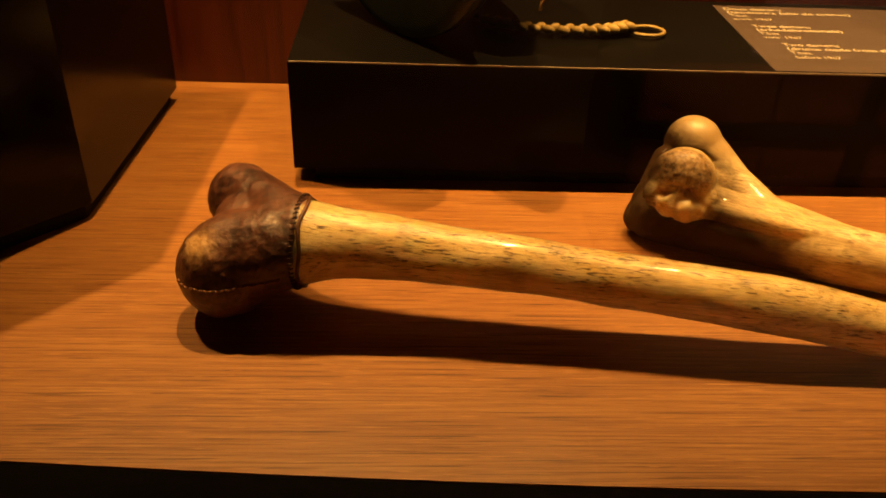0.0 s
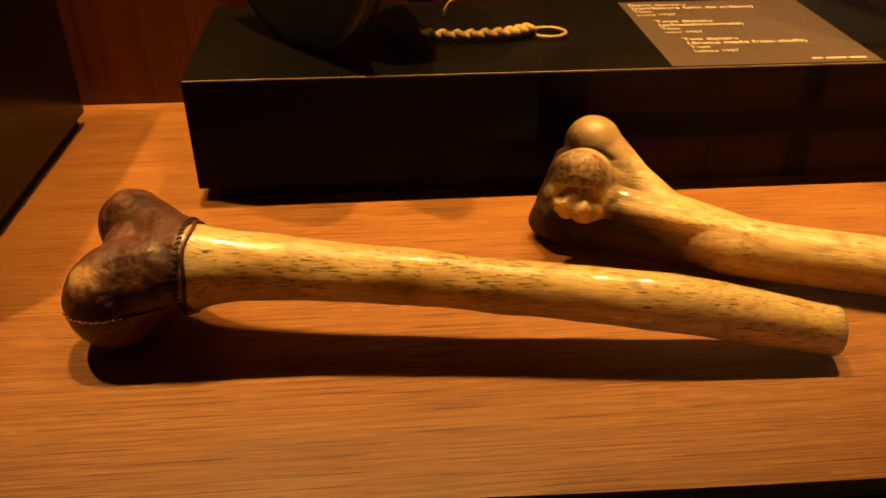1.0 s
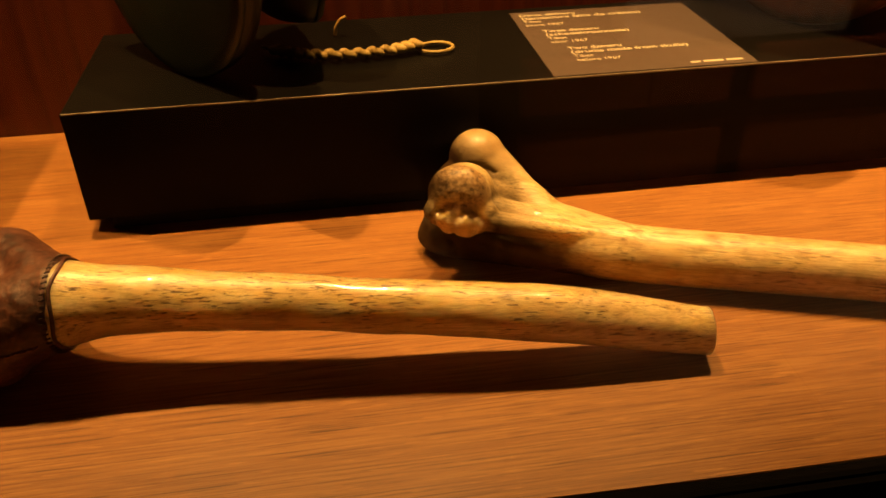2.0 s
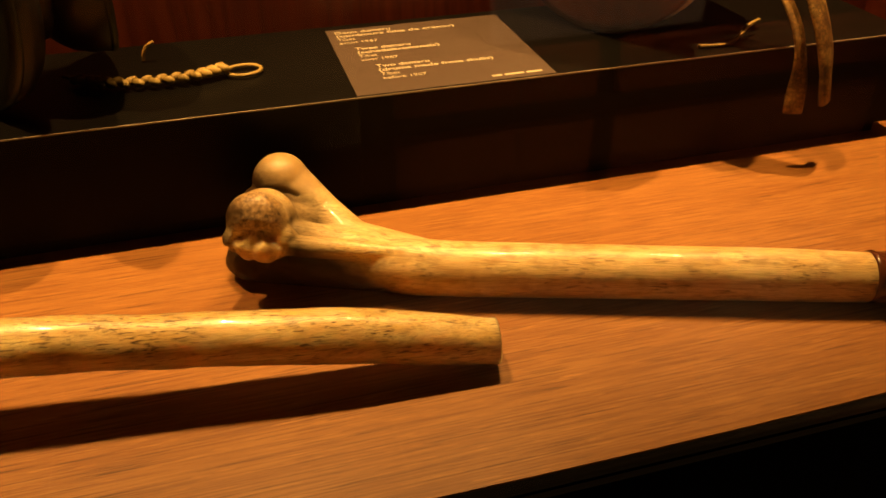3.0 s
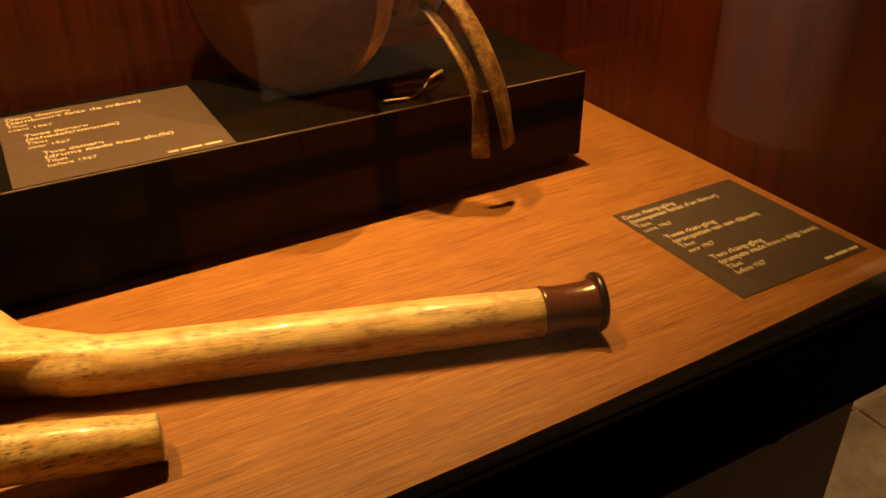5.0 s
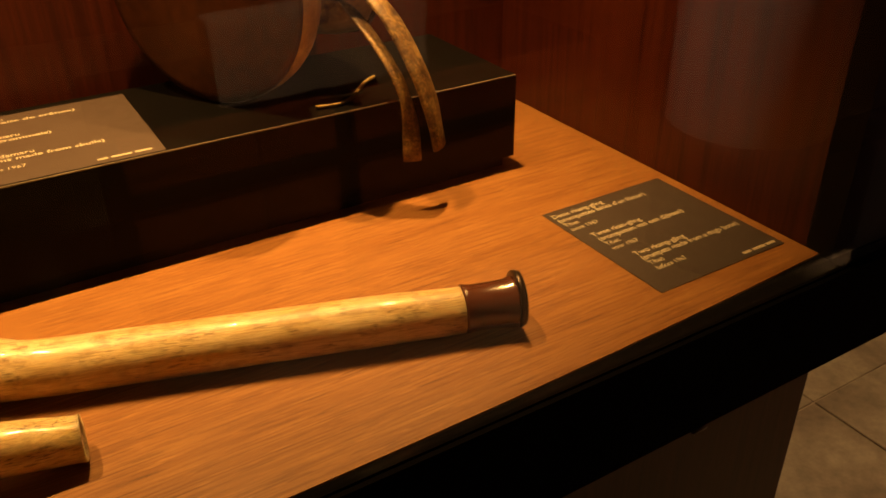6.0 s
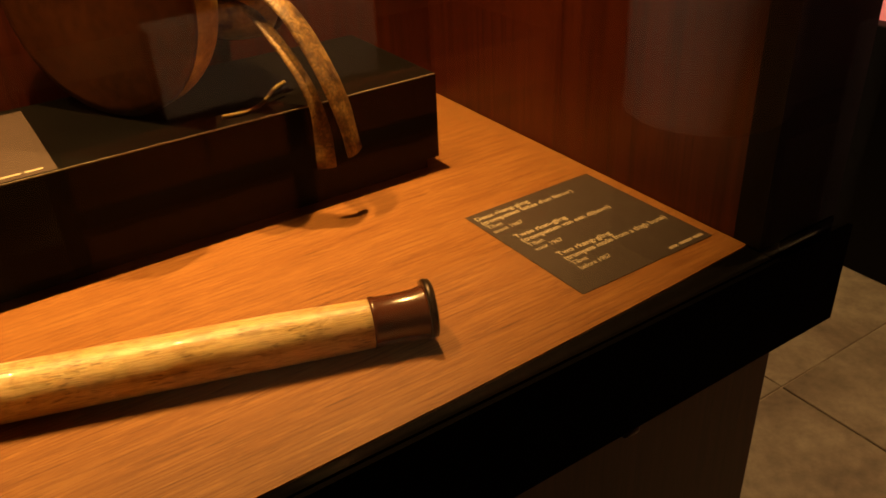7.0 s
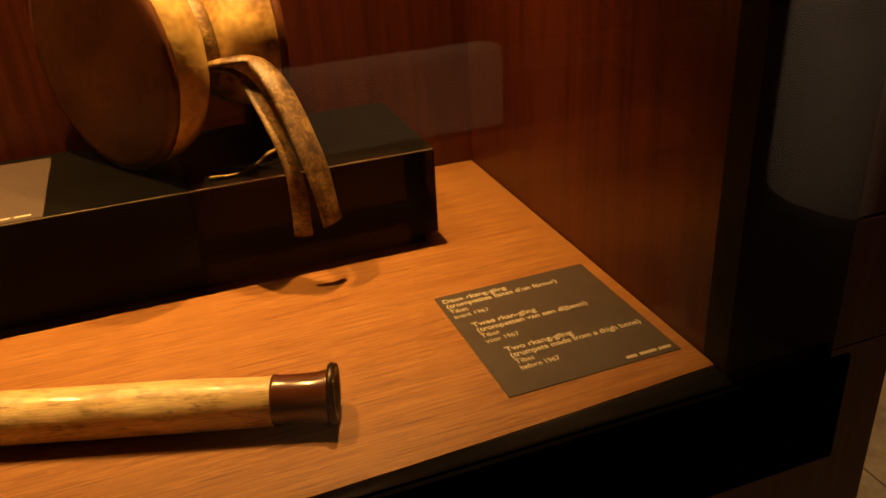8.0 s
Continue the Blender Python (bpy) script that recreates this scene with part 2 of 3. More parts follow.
col_t = ramp(nt_t, big_t, [(0.32, (0.15, 0.105, 0.066)), (0.50, (0.26, 0.20, 0.125)), (0.68, (0.36, 0.285, 0.185))])
col_t = mix(nt_t, 1.0, col_t, ramp(nt_t, fine_t, [(0.3, grey(0.72)), (0.7, grey(1.12))]), "MULTIPLY")
col_t = mix(nt_t, 1.0, col_t, ramp(nt_t, info.outputs["Random"], [(0.0, grey(0.82)), (1.0, grey(1.1))]), "MULTIPLY")
nt_t.links.new(col_t, bs_t.inputs["Base Color"])
bs_t.inputs["Roughness"].default_value = 0.5
bump(nt_t, bs_t, fine_t, 0.3, 0.003)
M_JOINT = plain("pale_grout", (0.36, 0.28, 0.19), 0.8, 0.2, scale=40)
M_WALL = plain("dark_gallery_wall", (0.055, 0.03, 0.022), 0.7, 0.2, vary=0.15, scale=8, relief=0.1)
M_GREY = plain("warm_grey_paint", (0.33, 0.31, 0.28), 0.6, 0.3, vary=0.08, scale=12, relief=0.1)
M_BENCH = wood("red_wood", (0.30, 0.085, 0.03), (0.22, 0.058, 0.02), (0.12, 0.03, 0.011), 5, 120, 0.45, 0.3, "X", 0.3)
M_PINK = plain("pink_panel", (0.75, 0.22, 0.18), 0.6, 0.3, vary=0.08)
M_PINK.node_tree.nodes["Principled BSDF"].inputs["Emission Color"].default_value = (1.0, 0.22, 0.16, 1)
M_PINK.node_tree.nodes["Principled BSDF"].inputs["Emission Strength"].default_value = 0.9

M_GLASS, nt_g, bs_g = tree("clear_glass")
clear, gloss, blend_g, weight = (nt_g.nodes.new(k) for k in ("ShaderNodeBsdfTransparent", "ShaderNodeBsdfGlossy", "ShaderNodeMixShader", "ShaderNodeLayerWeight"))
clear.inputs["Color"].default_value = (0.985, 0.99, 0.985, 1)
gloss.inputs["Roughness"].default_value = 0.01
gloss_up = nt_g.nodes.new("ShaderNodeMath")
gloss_up.operation = "POWER"
gloss_up.inputs[1].default_value = 5.0
gloss_add = nt_g.nodes.new("ShaderNodeMath")
gloss_add.operation, gloss_add.use_clamp = "ADD", True
gloss_add.inputs[1].default_value = 0.035
nt_g.links.new(weight.outputs["Facing"], gloss_up.inputs[0])
nt_g.links.new(gloss_up.outputs[0], gloss_add.inputs[0])
nt_g.links.new(gloss_add.outputs[0], blend_g.inputs[0])
nt_g.links.new(clear.outputs[0], blend_g.inputs[1])
nt_g.links.new(gloss.outputs[0], blend_g.inputs[2])
nt_g.links.new(blend_g.outputs[0], nt_g.nodes["Material Output"].inputs["Surface"])

# ---------------------------------------------------------------- mesh helpers


def finish(name, bm, material, smooth=True):
    me = bpy.data.meshes.new(name)
    bmesh.ops.recalc_face_normals(bm, faces=bm.faces)
    bm.to_mesh(me)
    bm.free()
    me.materials.append(material)
    if smooth:
        for p in me.polygons:
            p.use_smooth = True
    return me


def part(name, bm, material, parent=None, label="", smooth=True):
    ob = new(name, finish(name, bm, material, smooth))
    if parent:
        ob.parent = parent
    if label:
        tagged(ob, label)
    return ob


def thing(name, m, label, category, group="", kind=""):
    ob = new(name)
    ob.empty_display_size = 0.02
    ob.matrix_basis = m
    return tagged(ob, label, category, group, kind)


def box(x0, x1, y0, y1, z0, z1, bevel=0.0, segments=2):
    bm = bmesh.new()
    bmesh.ops.create_cube(bm, size=1, matrix=Matrix.Translation(((x0 + x1) / 2, (y0 + y1) / 2, (z0 + z1) / 2)) @ Matrix.Diagonal((x1 - x0, y1 - y0, z1 - z0, 1)))
    if bevel:
        bmesh.ops.bevel(bm, geom=bm.edges[:], offset=bevel, segments=segments, affect="EDGES", profile=0.5)
    return bm


def structure(name, bm, material, label, category, smooth=False):
    ob = part(name, bm, material, None, "", smooth)
    return tagged(ob, label, category, "", "structure")


def smoothstep_rows(rows, count):
    """Rows of numbers (first: station), resampled smoothly."""
    a = np.array(rows, float)
    s = a[:, 0]
    grad = np.gradient(a, s, axis=0)
    out = []
    for u in np.linspace(s[0], s[-1], count):
        i = min(max(int(np.searchsorted(s, u)) - 1, 0), len(s) - 2)
        h = s[i + 1] - s[i]
        t = (u - s[i]) / h
        out.append((2 * t**3 - 3 * t**2 + 1) * a[i] + (t**3 - 2 * t**2 + t) * h * grad[i] + (-2 * t**3 + 3 * t**2) * a[i + 1] + (t**3 - t**2) * h * grad[i + 1])
    return out


def loft(rows, count=90, around=48, rough=0.0, rough_scale=40, close=(True, True)):
    """A solid along x through rows (x, y, z, ry, rz)."""
    bm = bmesh.new()
    rings = []
    for x, y, z, ry, rz in smoothstep_rows(rows, count):
        ring = []
        for k in range(around):
            a = 2 * math.pi * k / around
            p = Vector((x, y + ry * math.cos(a), z + rz * math.sin(a)))
            if rough:
                p += Vector((0, math.cos(a), math.sin(a))) * rough * noise.fractal(Vector((p.x * 0.35, p.y, p.z)) * rough_scale, 1.0, 2.0, 4)
            ring.append(bm.verts.new(p))
        rings.append(ring)
    for r0, r1 in zip(rings, rings[1:]):
        for k in range(around):
            bm.faces.new((r0[k], r0[(k + 1) % around], r1[(k + 1) % around], r1[k]))
    for wanted, ring in zip(close, (rings[0], rings[-1])):
        if wanted:
            bm.faces.new(ring)
    return bm


def turned(profile, around=40):
    """A body turned about x from (x, r) pairs."""
    bm = bmesh.new()
    rings = []
    for x, r in profile:
        rings.append([bm.verts.new((x, r * math.cos(2 * math.pi * k / around), r * math.sin(2 * math.pi * k / around))) for k in range(around)])
    for r0, r1 in zip(rings, rings[1:]):
        for k in range(around):
            bm.faces.new((r0[k], r0[(k + 1) % around], r1[(k + 1) % around], r1[k]))
    bm.faces.new(rings[0])
    bm.faces.new(rings[-1])
    return bm


def tube(points, radius, around=10, closed=False, flat=1.0):
    """A round cord through points."""
    bm = bmesh.new()
    pts = [Vector(p) for p in points]
    n = len(pts)
    rings = []
    for i, p in enumerate(pts):
        a = pts[(i - 1) % n] if closed or i else p
        b = pts[(i + 1) % n] if closed or i < n - 1 else p
        d = (b - a).normalized()
        side = d.cross(Vector((0, 0, 1)))
        side = side.normalized() if side.length > 1e-4 else Vector((1, 0, 0))
        up = side.cross(d)
        r = radius(i / max(1, n - 1)) if callable(radius) else radius
        rings.append([bm.verts.new(p + side * r * math.cos(2 * math.pi * k / around) + up * r * flat * math.sin(2 * math.pi * k / around)) for k in range(around)])
    for i in range(n if closed else n - 1):
        r0, r1 = rings[i], rings[(i + 1) % n]
        for k in range(around):
            bm.faces.new((r0[k], r0[(k + 1) % around], r1[(k + 1) % around], r1[k]))
    if not closed:
        bm.faces.new(rings[0])
        bm.faces.new(rings[-1])
    return bm


def blend_blob(balls, voxel=0.0014, smooth=6, rough=0.0, rough_scale=60, extra=None):
    """One smooth body that joins ellipsoids (x, y, z, rx, ry, rz)."""
    bm = bmesh.new()
    for x, y, z, rx, ry, rz in balls:
        bmesh.ops.create_icosphere(bm, subdivisions=3, radius=1, matrix=Matrix.Translation((x, y, z)) @ Matrix.Diagonal((rx, ry, rz, 1)))
    if extra:
        more = bpy.data.meshes.new("more")
        bmesh.ops.recalc_face_normals(extra, faces=extra.faces)
        extra.to_mesh(more)
        extra.free()
        bm.from_mesh(more)
        bpy.data.meshes.remove(more)
    me = bpy.data.meshes.new("blob")
    bm.to_mesh(me)
    bm.free()
    ob = new("blob", me)
    mod = ob.modifiers.new("remesh", "REMESH")
    mod.mode, mod.voxel_size = "VOXEL", voxel
    sm = ob.modifiers.new("smooth", "SMOOTH")
    sm.iterations, sm.factor = smooth, 0.6
    bpy.context.view_layer.update()
    dg = bpy.context.evaluated_depsgraph_get()
    out = bpy.data.meshes.new_from_object(ob.evaluated_get(dg))
    bpy.data.objects.remove(ob)
    bm = bmesh.new()
    bm.from_mesh(out)
    bpy.data.meshes.remove(out)
    if rough:
        bm.normal_update()
        for v in bm.verts:
            v.co += v.normal * rough * noise.fractal(v.co * rough_scale, 1.0, 2.0, 4)
    return bm


def chain_of(a, b, steps):
    """Ellipsoids in a row from a to b."""
    return [tuple(np.array(a) * (1 - t) + np.array(b) * t) for t in np.linspace(0, 1, steps)]


def lettering(name, text, size, x, y, z, material, parent, bold=0.0, width=0.0):
    cu = bpy.data.curves.new(name, "FONT")
    cu.body, cu.size, cu.extrude, cu.offset = text, size, 0.00004, bold
    tmp = new("tmp", cu)
    bpy.context.view_layer.update()
    me = bpy.data.meshes.new_from_object(tmp.evaluated_get(bpy.context.evaluated_depsgraph_get()))
    bpy.data.objects.remove(tmp)
    me.materials.append(material)
    ob = new(name, me)
    ob.parent = parent
    ob.location = (x, y, z)
    if width:
        ob.scale.x = width / max(v.co.x for v in me.vertices)
    return ob


# ---------------------------------------------------------------- the case
TABLE_Z, FRONT, BACK, LEFT, RIGHT = 0.86, 0.1735, 0.541, -0.55, 0.634


def shelf_front(x):
    """The shelf's front edge bows out slightly towards the middle."""
    return 0.1705 + 0.083 * (x - 0.25) ** 2


def bowed_shelf(z0, z1):
    xs = np.linspace(LEFT, RIGHT, 61)
    return prism([(x, shelf_front(x)) for x in xs] + [(RIGHT, BACK), (LEFT, BACK)], z0, z1)


def bowed_seal(z0, z1):
    xs = np.linspace(LEFT, RIGHT - 0.0005, 61)
    return prism([(x, shelf_front(x) - 0.0004) for x in xs] + [(RIGHT - 0.0005, FRONT - 0.0095), (LEFT, FRONT - 0.0095)], z0, z1)


def prism(outline, z0, z1):
    bm = bmesh.new()
    low, high = ([bm.verts.new((x, y, z)) for x, y in outline] for z in (z0, z1))
    bm.faces.new(low)
    bm.faces.new(high)
    for i in range(len(outline)):
        k = (i + 1) % len(outline)
        bm.faces.new((low[i], low[k], high[k], high[i]))
    return bm


structure("case_floor", bowed_shelf(TABLE_Z - 0.02, TABLE_Z), M_TABLE, "orange-brown teak veneer shelf inside the display case", "shelf")
structure("wall_back", box(LEFT - 0.02, RIGHT + 0.02, BACK + 0.001, BACK + 0.021, 0.787, 1.6), M_PANEL, "dark red-brown wooden back panel of the case", "wall")
structure("wall_right", box(RIGHT + 0.001, RIGHT + 0.019, FRONT + 0.02, BACK, 0.787, 1.6), M_PANEL, "dark red-brown wooden side panel of the case", "wall")
structure("wall_left", box(LEFT - 0.019, LEFT - 0.001, FRONT + 0.02, BACK, 0.787, 1.6), M_PANEL, "dark red-brown wooden side panel of the case", "wall")
structure("ceiling", box(LEFT - 0.08, RIGHT + 0.076, FRONT - 0.005, BACK + 0.021, 1.6, 1.64), M_BLACK_MATT, "black lid of the display case", "ceiling")
WALL_Y_TRIM = 0.4245
structure("trim_front", box(LEFT - 0.08, RIGHT + 0.076, FRONT - 0.013, FRONT - 0.010, 0.785, TABLE_Z - 0.002), M_TRIM, "matt black metal rim along the front of the case", "trim")
structure("trim_right", box(RIGHT + 0.02, RIGHT + 0.076, FRONT, WALL_Y_TRIM, 0.786, TABLE_Z - 0.001, 0.001), M_TRIM, "matt black metal rim along the side of the case", "trim")
structure("post_right", box(RIGHT + 0.0005, RIGHT + 0.076, FRONT + 0.0005, FRONT + 0.02, TABLE_Z, 1.6), M_BLACK_MATT, "matt black corner post of the display case", "post")
structure("post_left", box(LEFT - 0.08, LEFT - 0.0005, FRONT + 0.0005, FRONT + 0.02, TABLE_Z, 1.6), M_BLACK_MATT, "matt black corner post of the display case", "post")
glass = structure("window_1", box(LEFT - 0.08, RIGHT + 0.076, FRONT - 0.0095, FRONT - 0.0052, TABLE_Z - 0.0003, 1.6), M_GLASS, "clear glass front pane of the display case", "glass")
glass.visible_shadow = False
WALL_Y, OUT = 0.425, RIGHT + 0.078
structure("case_underside", box(LEFT - 0.02, RIGHT + 0.02, FRONT, BACK, 0.772, 0.785), M_BLACK_MATT, "black underside of the projecting display case", "trim")
structure("outer_side_right", box(RIGHT + 0.021, OUT - 0.002, FRONT + 0.021, WALL_Y, TABLE_Z, 1.6), M_BLACK_MATT, "black outer side of the display case", "wall")
structure("wall_panel_base", box(LEFT - 0.9, 1.08, WALL_Y, 0.60, 0.0, 0.617, 0.0015), M_CABINET, "dark red-brown wooden wall panel near the floor", "wall")
structure("wall_panel_low", box(LEFT - 0.9, 1.08, WALL_Y, 0.60, 0.6185, 0.770, 0.0015), M_CABINET, "dark red-brown wooden wall panel under the display case", "wall")
structure("wall_panel_right", box(OUT, 1.08, WALL_Y, 0.60, 0.773, 2.4, 0.002), M_CABINET, "dark red-brown wooden wall panel beside the display case", "wall")
structure("wall_panel_left", box(LEFT - 0.9, LEFT - 0.084, WALL_Y, 0.60, 0.773, 2.4, 0.002), M_CABINET, "dark red-brown wooden wall panel beside the display case", "wall")
structure("wall_panel_top", box(LEFT - 0.083, OUT - 0.001, WALL_Y, 0.60, 1.641, 2.4, 0.002), M_CABINET, "dark red-brown wooden wall panel above the display case", "wall")
structure("trim_gasket", bowed_seal(0.79, TABLE_Z - 0.0008), M_TRIM, "black seal between the shelf and the glass", "trim")
latch = thing("latch", pose(0.528, FRONT - 0.002, 0.785), "small black metal latch under the case's rim", "latch")
part("plate", box(-0.012, 0.012, -0.006, 0.006, -0.008, 0.0, 0.001), M_BLACK, latch)
part("pin", turned([(-0.006, 0.002), (-0.005, 0.003), (0.005, 0.003), (0.006, 0.002)], 16), M_RIM, latch).location = (0, -0.004, -0.009)

# ---------------------------------------------------------------- black display plinth
plinth = thing("display_plinth", pose(0, 0, TABLE_Z), "long black lacquered display plinth with thin pale edge", "plinth")
part("body", box(-0.10, 0.55, 0.40, 0.528, 0.007, 0.072, 0.0006), M_BLACK, plinth, smooth=False)
part("foot", box(-0.088, 0.540, 0.4015, 0.52, 0.0, 0.007), M_BLACK_MATT, plinth, smooth=False)
# thin pale strip along the plinth's top front edge
part("edge_strip", box(-0.099, 0.549, 0.3995, 0.4004, 0.0715, 0.0723), M_EDGE, plinth, "thin pale edge", smooth=False)

side_plinth = thing("display_plinth", pose(-0.2, 0.354, TABLE_Z), "black lacquered display plinth standing beside the other one", "plinth")
bm = bmesh.new()
foot = [(0.0, 0.0), (0.008, 0.155), (-0.3, 0.155), (-0.3, -0.11), (-0.11, -0.11)]
low = [bm.verts.new((x, y, 0.009)) for x, y in foot]
top = [bm.verts.new((x, y, 0.16)) for x, y in foot]
bm.faces.new(low)
bm.faces.new(top)
for i in range(5):
    bm.faces.new((low[i], low[(i + 1) % 5], top[(i + 1) % 5], top[i]))
part("body", bm, M_GLOSS, side_plinth, smooth=False)
bm = bmesh.new()
low = [bm.verts.new((x * 0.97 - 0.004, y * 0.97, 0.0)) for x, y in foot]
top = [bm.verts.new((x * 0.97 - 0.004, y * 0.97, 0.009)) for x, y in foot]
bm.faces.new(low)
bm.faces.new(top)
for i in range(5):
    bm.faces.new((low[i], low[(i + 1) % 5], top[(i + 1) % 5], top[i]))
part("foot", bm, M_BLACK_MATT, side_plinth, smooth=False)

# ---------------------------------------------------------------- bone trumpet with a leather end
turn_a = math.degrees(math.atan2(-0.043, 0.33))
trumpet_a = thing("bone_trumpet", pose(-0.13, 0.285, TABLE_Z, 0, 0, turn_a), "polished yellow bone trumpet with brown leather end on wooden shelf", "trumpet", "bone trumpets")
shaft_rows = [(0.048, 0, 0.0364, 0.0203, 0.0195), (0.053, 0, 0.0367, 0.0194, 0.0186), (0.065, 0, 0.0375, 0.0165, 0.0162), (0.090, 0, 0.0373, 0.0142, 0.0140), (0.114, 0, 0.0358, 0.0130, 0.0129), (0.139, 0, 0.0344, 0.0127, 0.0127), (0.163, 0, 0.0328, 0.0122, 0.0120), (0.188, 0, 0.0306, 0.0122, 0.0121), (0.212, 0, 0.0286, 0.0124, 0.0122), (0.237, 0, 0.0262, 0.0126, 0.0126), (0.2615, 0, 0.0238, 0.0127, 0.0128), (0.287, 0, 0.0197, 0.0124, 0.0124), (0.312, 0, 0.0152, 0.0118, 0.0116), (0.332, 0, 0.0118, 0.0110, 0.0109)]
part("shaft", loft(shaft_rows, 130, 56, 0.0006, 85, (True, False)), M_BONE_A, trumpet_a)
bm = turned([(-0.018, 0.004), (-0.006, 0.0055), (-0.001, 0.0082), (0.0003, 0.0102), (0.0006, 0.0108), (-0.0005, 0.0111)], 40)
mouth = part("mouthpiece", bm, M_BONE_A, trumpet_a, "pale cut end of bone")
mouth.location = (0.332, 0, 0.0118)
balls = [(0.0165, -0.007, 0.0235, 0.0215, 0.0215, 0.0228), (0.013, 0.035, 0.0335, 0.0170, 0.0165, 0.0190), (0.022, 0.014, 0.033, 0.016, 0.020, 0.0165)]
balls += chain_of((0.018, -0.005, 0.026, 0.0200, 0.0205, 0.0220), (0.0485, 0.0, 0.0364, 0.008, 0.0211, 0.0203), 18)
balls += chain_of((0.015, 0.033, 0.0345, 0.0158, 0.0152, 0.0180), (0.0485, 0.0005, 0.0366, 0.008, 0.0209, 0.0201), 18)
leather_bm = blend_blob(balls, 0.0011, 12, 0.0007, 85)
leather_skin = BVHTree.FromBMesh(leather_bm)
part("leather_cover", leather_bm, M_LEATHER, trumpet_a, "worn brown leather sewn over the bone end")
ring = [(0.0526 + 0.0007 * math.sin(5 * a), 0.0198 * math.cos(a), 0.0366 + 0.0190 * math.sin(a)) for a in np.linspace(0, 2 * math.pi, 72, endpoint=False)]
part("hem", tube(ring, 0.0009, 8, True), M_LEATHER, trumpet_a)
stitch_mesh = finish("stitch", tube([(-0.0010, 0, 0), (-0.0004, 0, 0.0005), (0.0004, 0, 0.0005), (0.0010, 0, 0)], 0.00042, 6), M_THREAD)
for k in range(52):
    a = 2 * math.pi * k / 52
    ob = new("stitch", stitch_mesh)
    ob.parent = trumpet_a
    ob.matrix_basis = Matrix.Translation((0.0500, 0.0210 * math.cos(a), 0.0366 + 0.0202 * math.sin(a))) @ Euler((a - math.pi / 2, 0, 0.5)).to_matrix().to_4x4()
# the seam along the front lobe
seam_mesh = finish("stitch", tube([(-0.0007, 0, 0), (-0.0003, 0, 0.0007), (0.0003, 0, 0.0007), (0.0007, 0, 0)], 0.00055, 6), M_SEAM)
for k in range(20):
    u = k / 19
    spot_at, way, _, _ = leather_skin.ray_cast(Vector((0.001 + 0.043 * u, -0.08, 0.0255 + 0.004 * u * u)), Vector((0, 1, 0)))
    if spot_at:
        ob = new("stitch", seam_mesh)
        ob.parent = trumpet_a
        ob.matrix_basis = Matrix.Translation(spot_at) @ way.to_track_quat("Z", "Y").to_matrix().to_4x4() @ Euler((0, 0, 0.5 if k % 2 else -0.2)).to_matrix().to_4x4()

# ---------------------------------------------------------------- bone trumpet with horn cap
turn_b = math.degrees(math.atan2(-0.085, 0.261))
trumpet_b = thing("bone_trumpet", pose(0.129, 0.3215, TABLE_Z, 0, 0, turn_b), "aged bone trumpet with knobbed end and brown horn mouthpiece", "trumpet", "bone trumpets")
rows_b = [(-0.005, 0.006, 0.0190, 0.0060, 0.0070), (0.015, 0.004, 0.0175, 0.0110, 0.0122), (0.040, 0.001, 0.0160, 0.0148, 0.0152), (0.066, 0, 0.0149, 0.0148, 0.0146), (0.096, 0, 0.0146, 0.0145, 0.0143), (0.126, 0, 0.0145, 0.0143, 0.0142), (0.186, 0, 0.0143, 0.0141, 0.0140), (0.246, 0, 0.0140, 0.0138, 0.0137), (0.272, 0, 0.0136, 0.0133, 0.0132), (0.2835, 0, 0.0134, 0.0130, 0.0130)]
inv_b = pose(0.13, 0.325, TABLE_Z, 0, 0, turn_b).inverted()


def in_b(x, y, z, rx, ry=None, rz=None):
    p = inv_b @ Vector((x, y, z))
    return (p.x, p.y, p.z, rx, ry or rx, rz or rx)


balls = [in_b(0.1180, 0.3695, 0.9045, 0.0154)]
# the knob before it, with its crumbled lower lip
balls += [in_b(0.1020, 0.3325, 0.9035, 0.0163, 0.0125, 0.0160), in_b(0.1065, 0.342, 0.900, 0.0160, 0.012, 0.0155)]
for lx, ly, lz, lr in ((0.0890, 0.3300, 0.8945, 0.0052), (0.0955, 0.3250, 0.8925, 0.0058), (0.1025, 0.3225, 0.8910, 0.0062), (0.1090, 0.3225, 0.8918, 0.0055), (0.1145, 0.3240, 0.8940, 0.0052)):
    balls.append(in_b(lx, ly, lz + 0.002, lr * 1.12, lr * 1.1, lr * 1.35))
# the body under the knob, in line with the shaft
balls += chain_of(in_b(0.0965, 0.3450, 0.8745, 0.0135, 0.0120, 0.0142), in_b(0.112, 0.3375, 0.8750, 0.0140, 0.0115, 0.0148), 8)
balls += chain_of(in_b(0.112, 0.3375, 0.8750, 0.0140, 0.0115, 0.0148), in_b(0.136, 0.3270, 0.8755, 0.0140, 0.0120, 0.0152), 14)
balls += chain_of(in_b(0.136, 0.3270, 0.8755, 0.0140, 0.0120, 0.0152), in_b(0.172, 0.3128, 0.8755, 0.0150), 16)
balls += chain_of(in_b(0.1215, 0.367, 0.900, 0.0150), in_b(0.137, 0.353, 0.8895, 0.0112), 14)
balls += chain_of(in_b(0.108, 0.345, 0.893, 0.0120), in_b(0.131, 0.350, 0.889, 0.0105), 10)
balls += chain_of(in_b(0.137, 0.353, 0.8895, 0.0112), in_b(0.149, 0.333, 0.8815, 0.0122), 16)
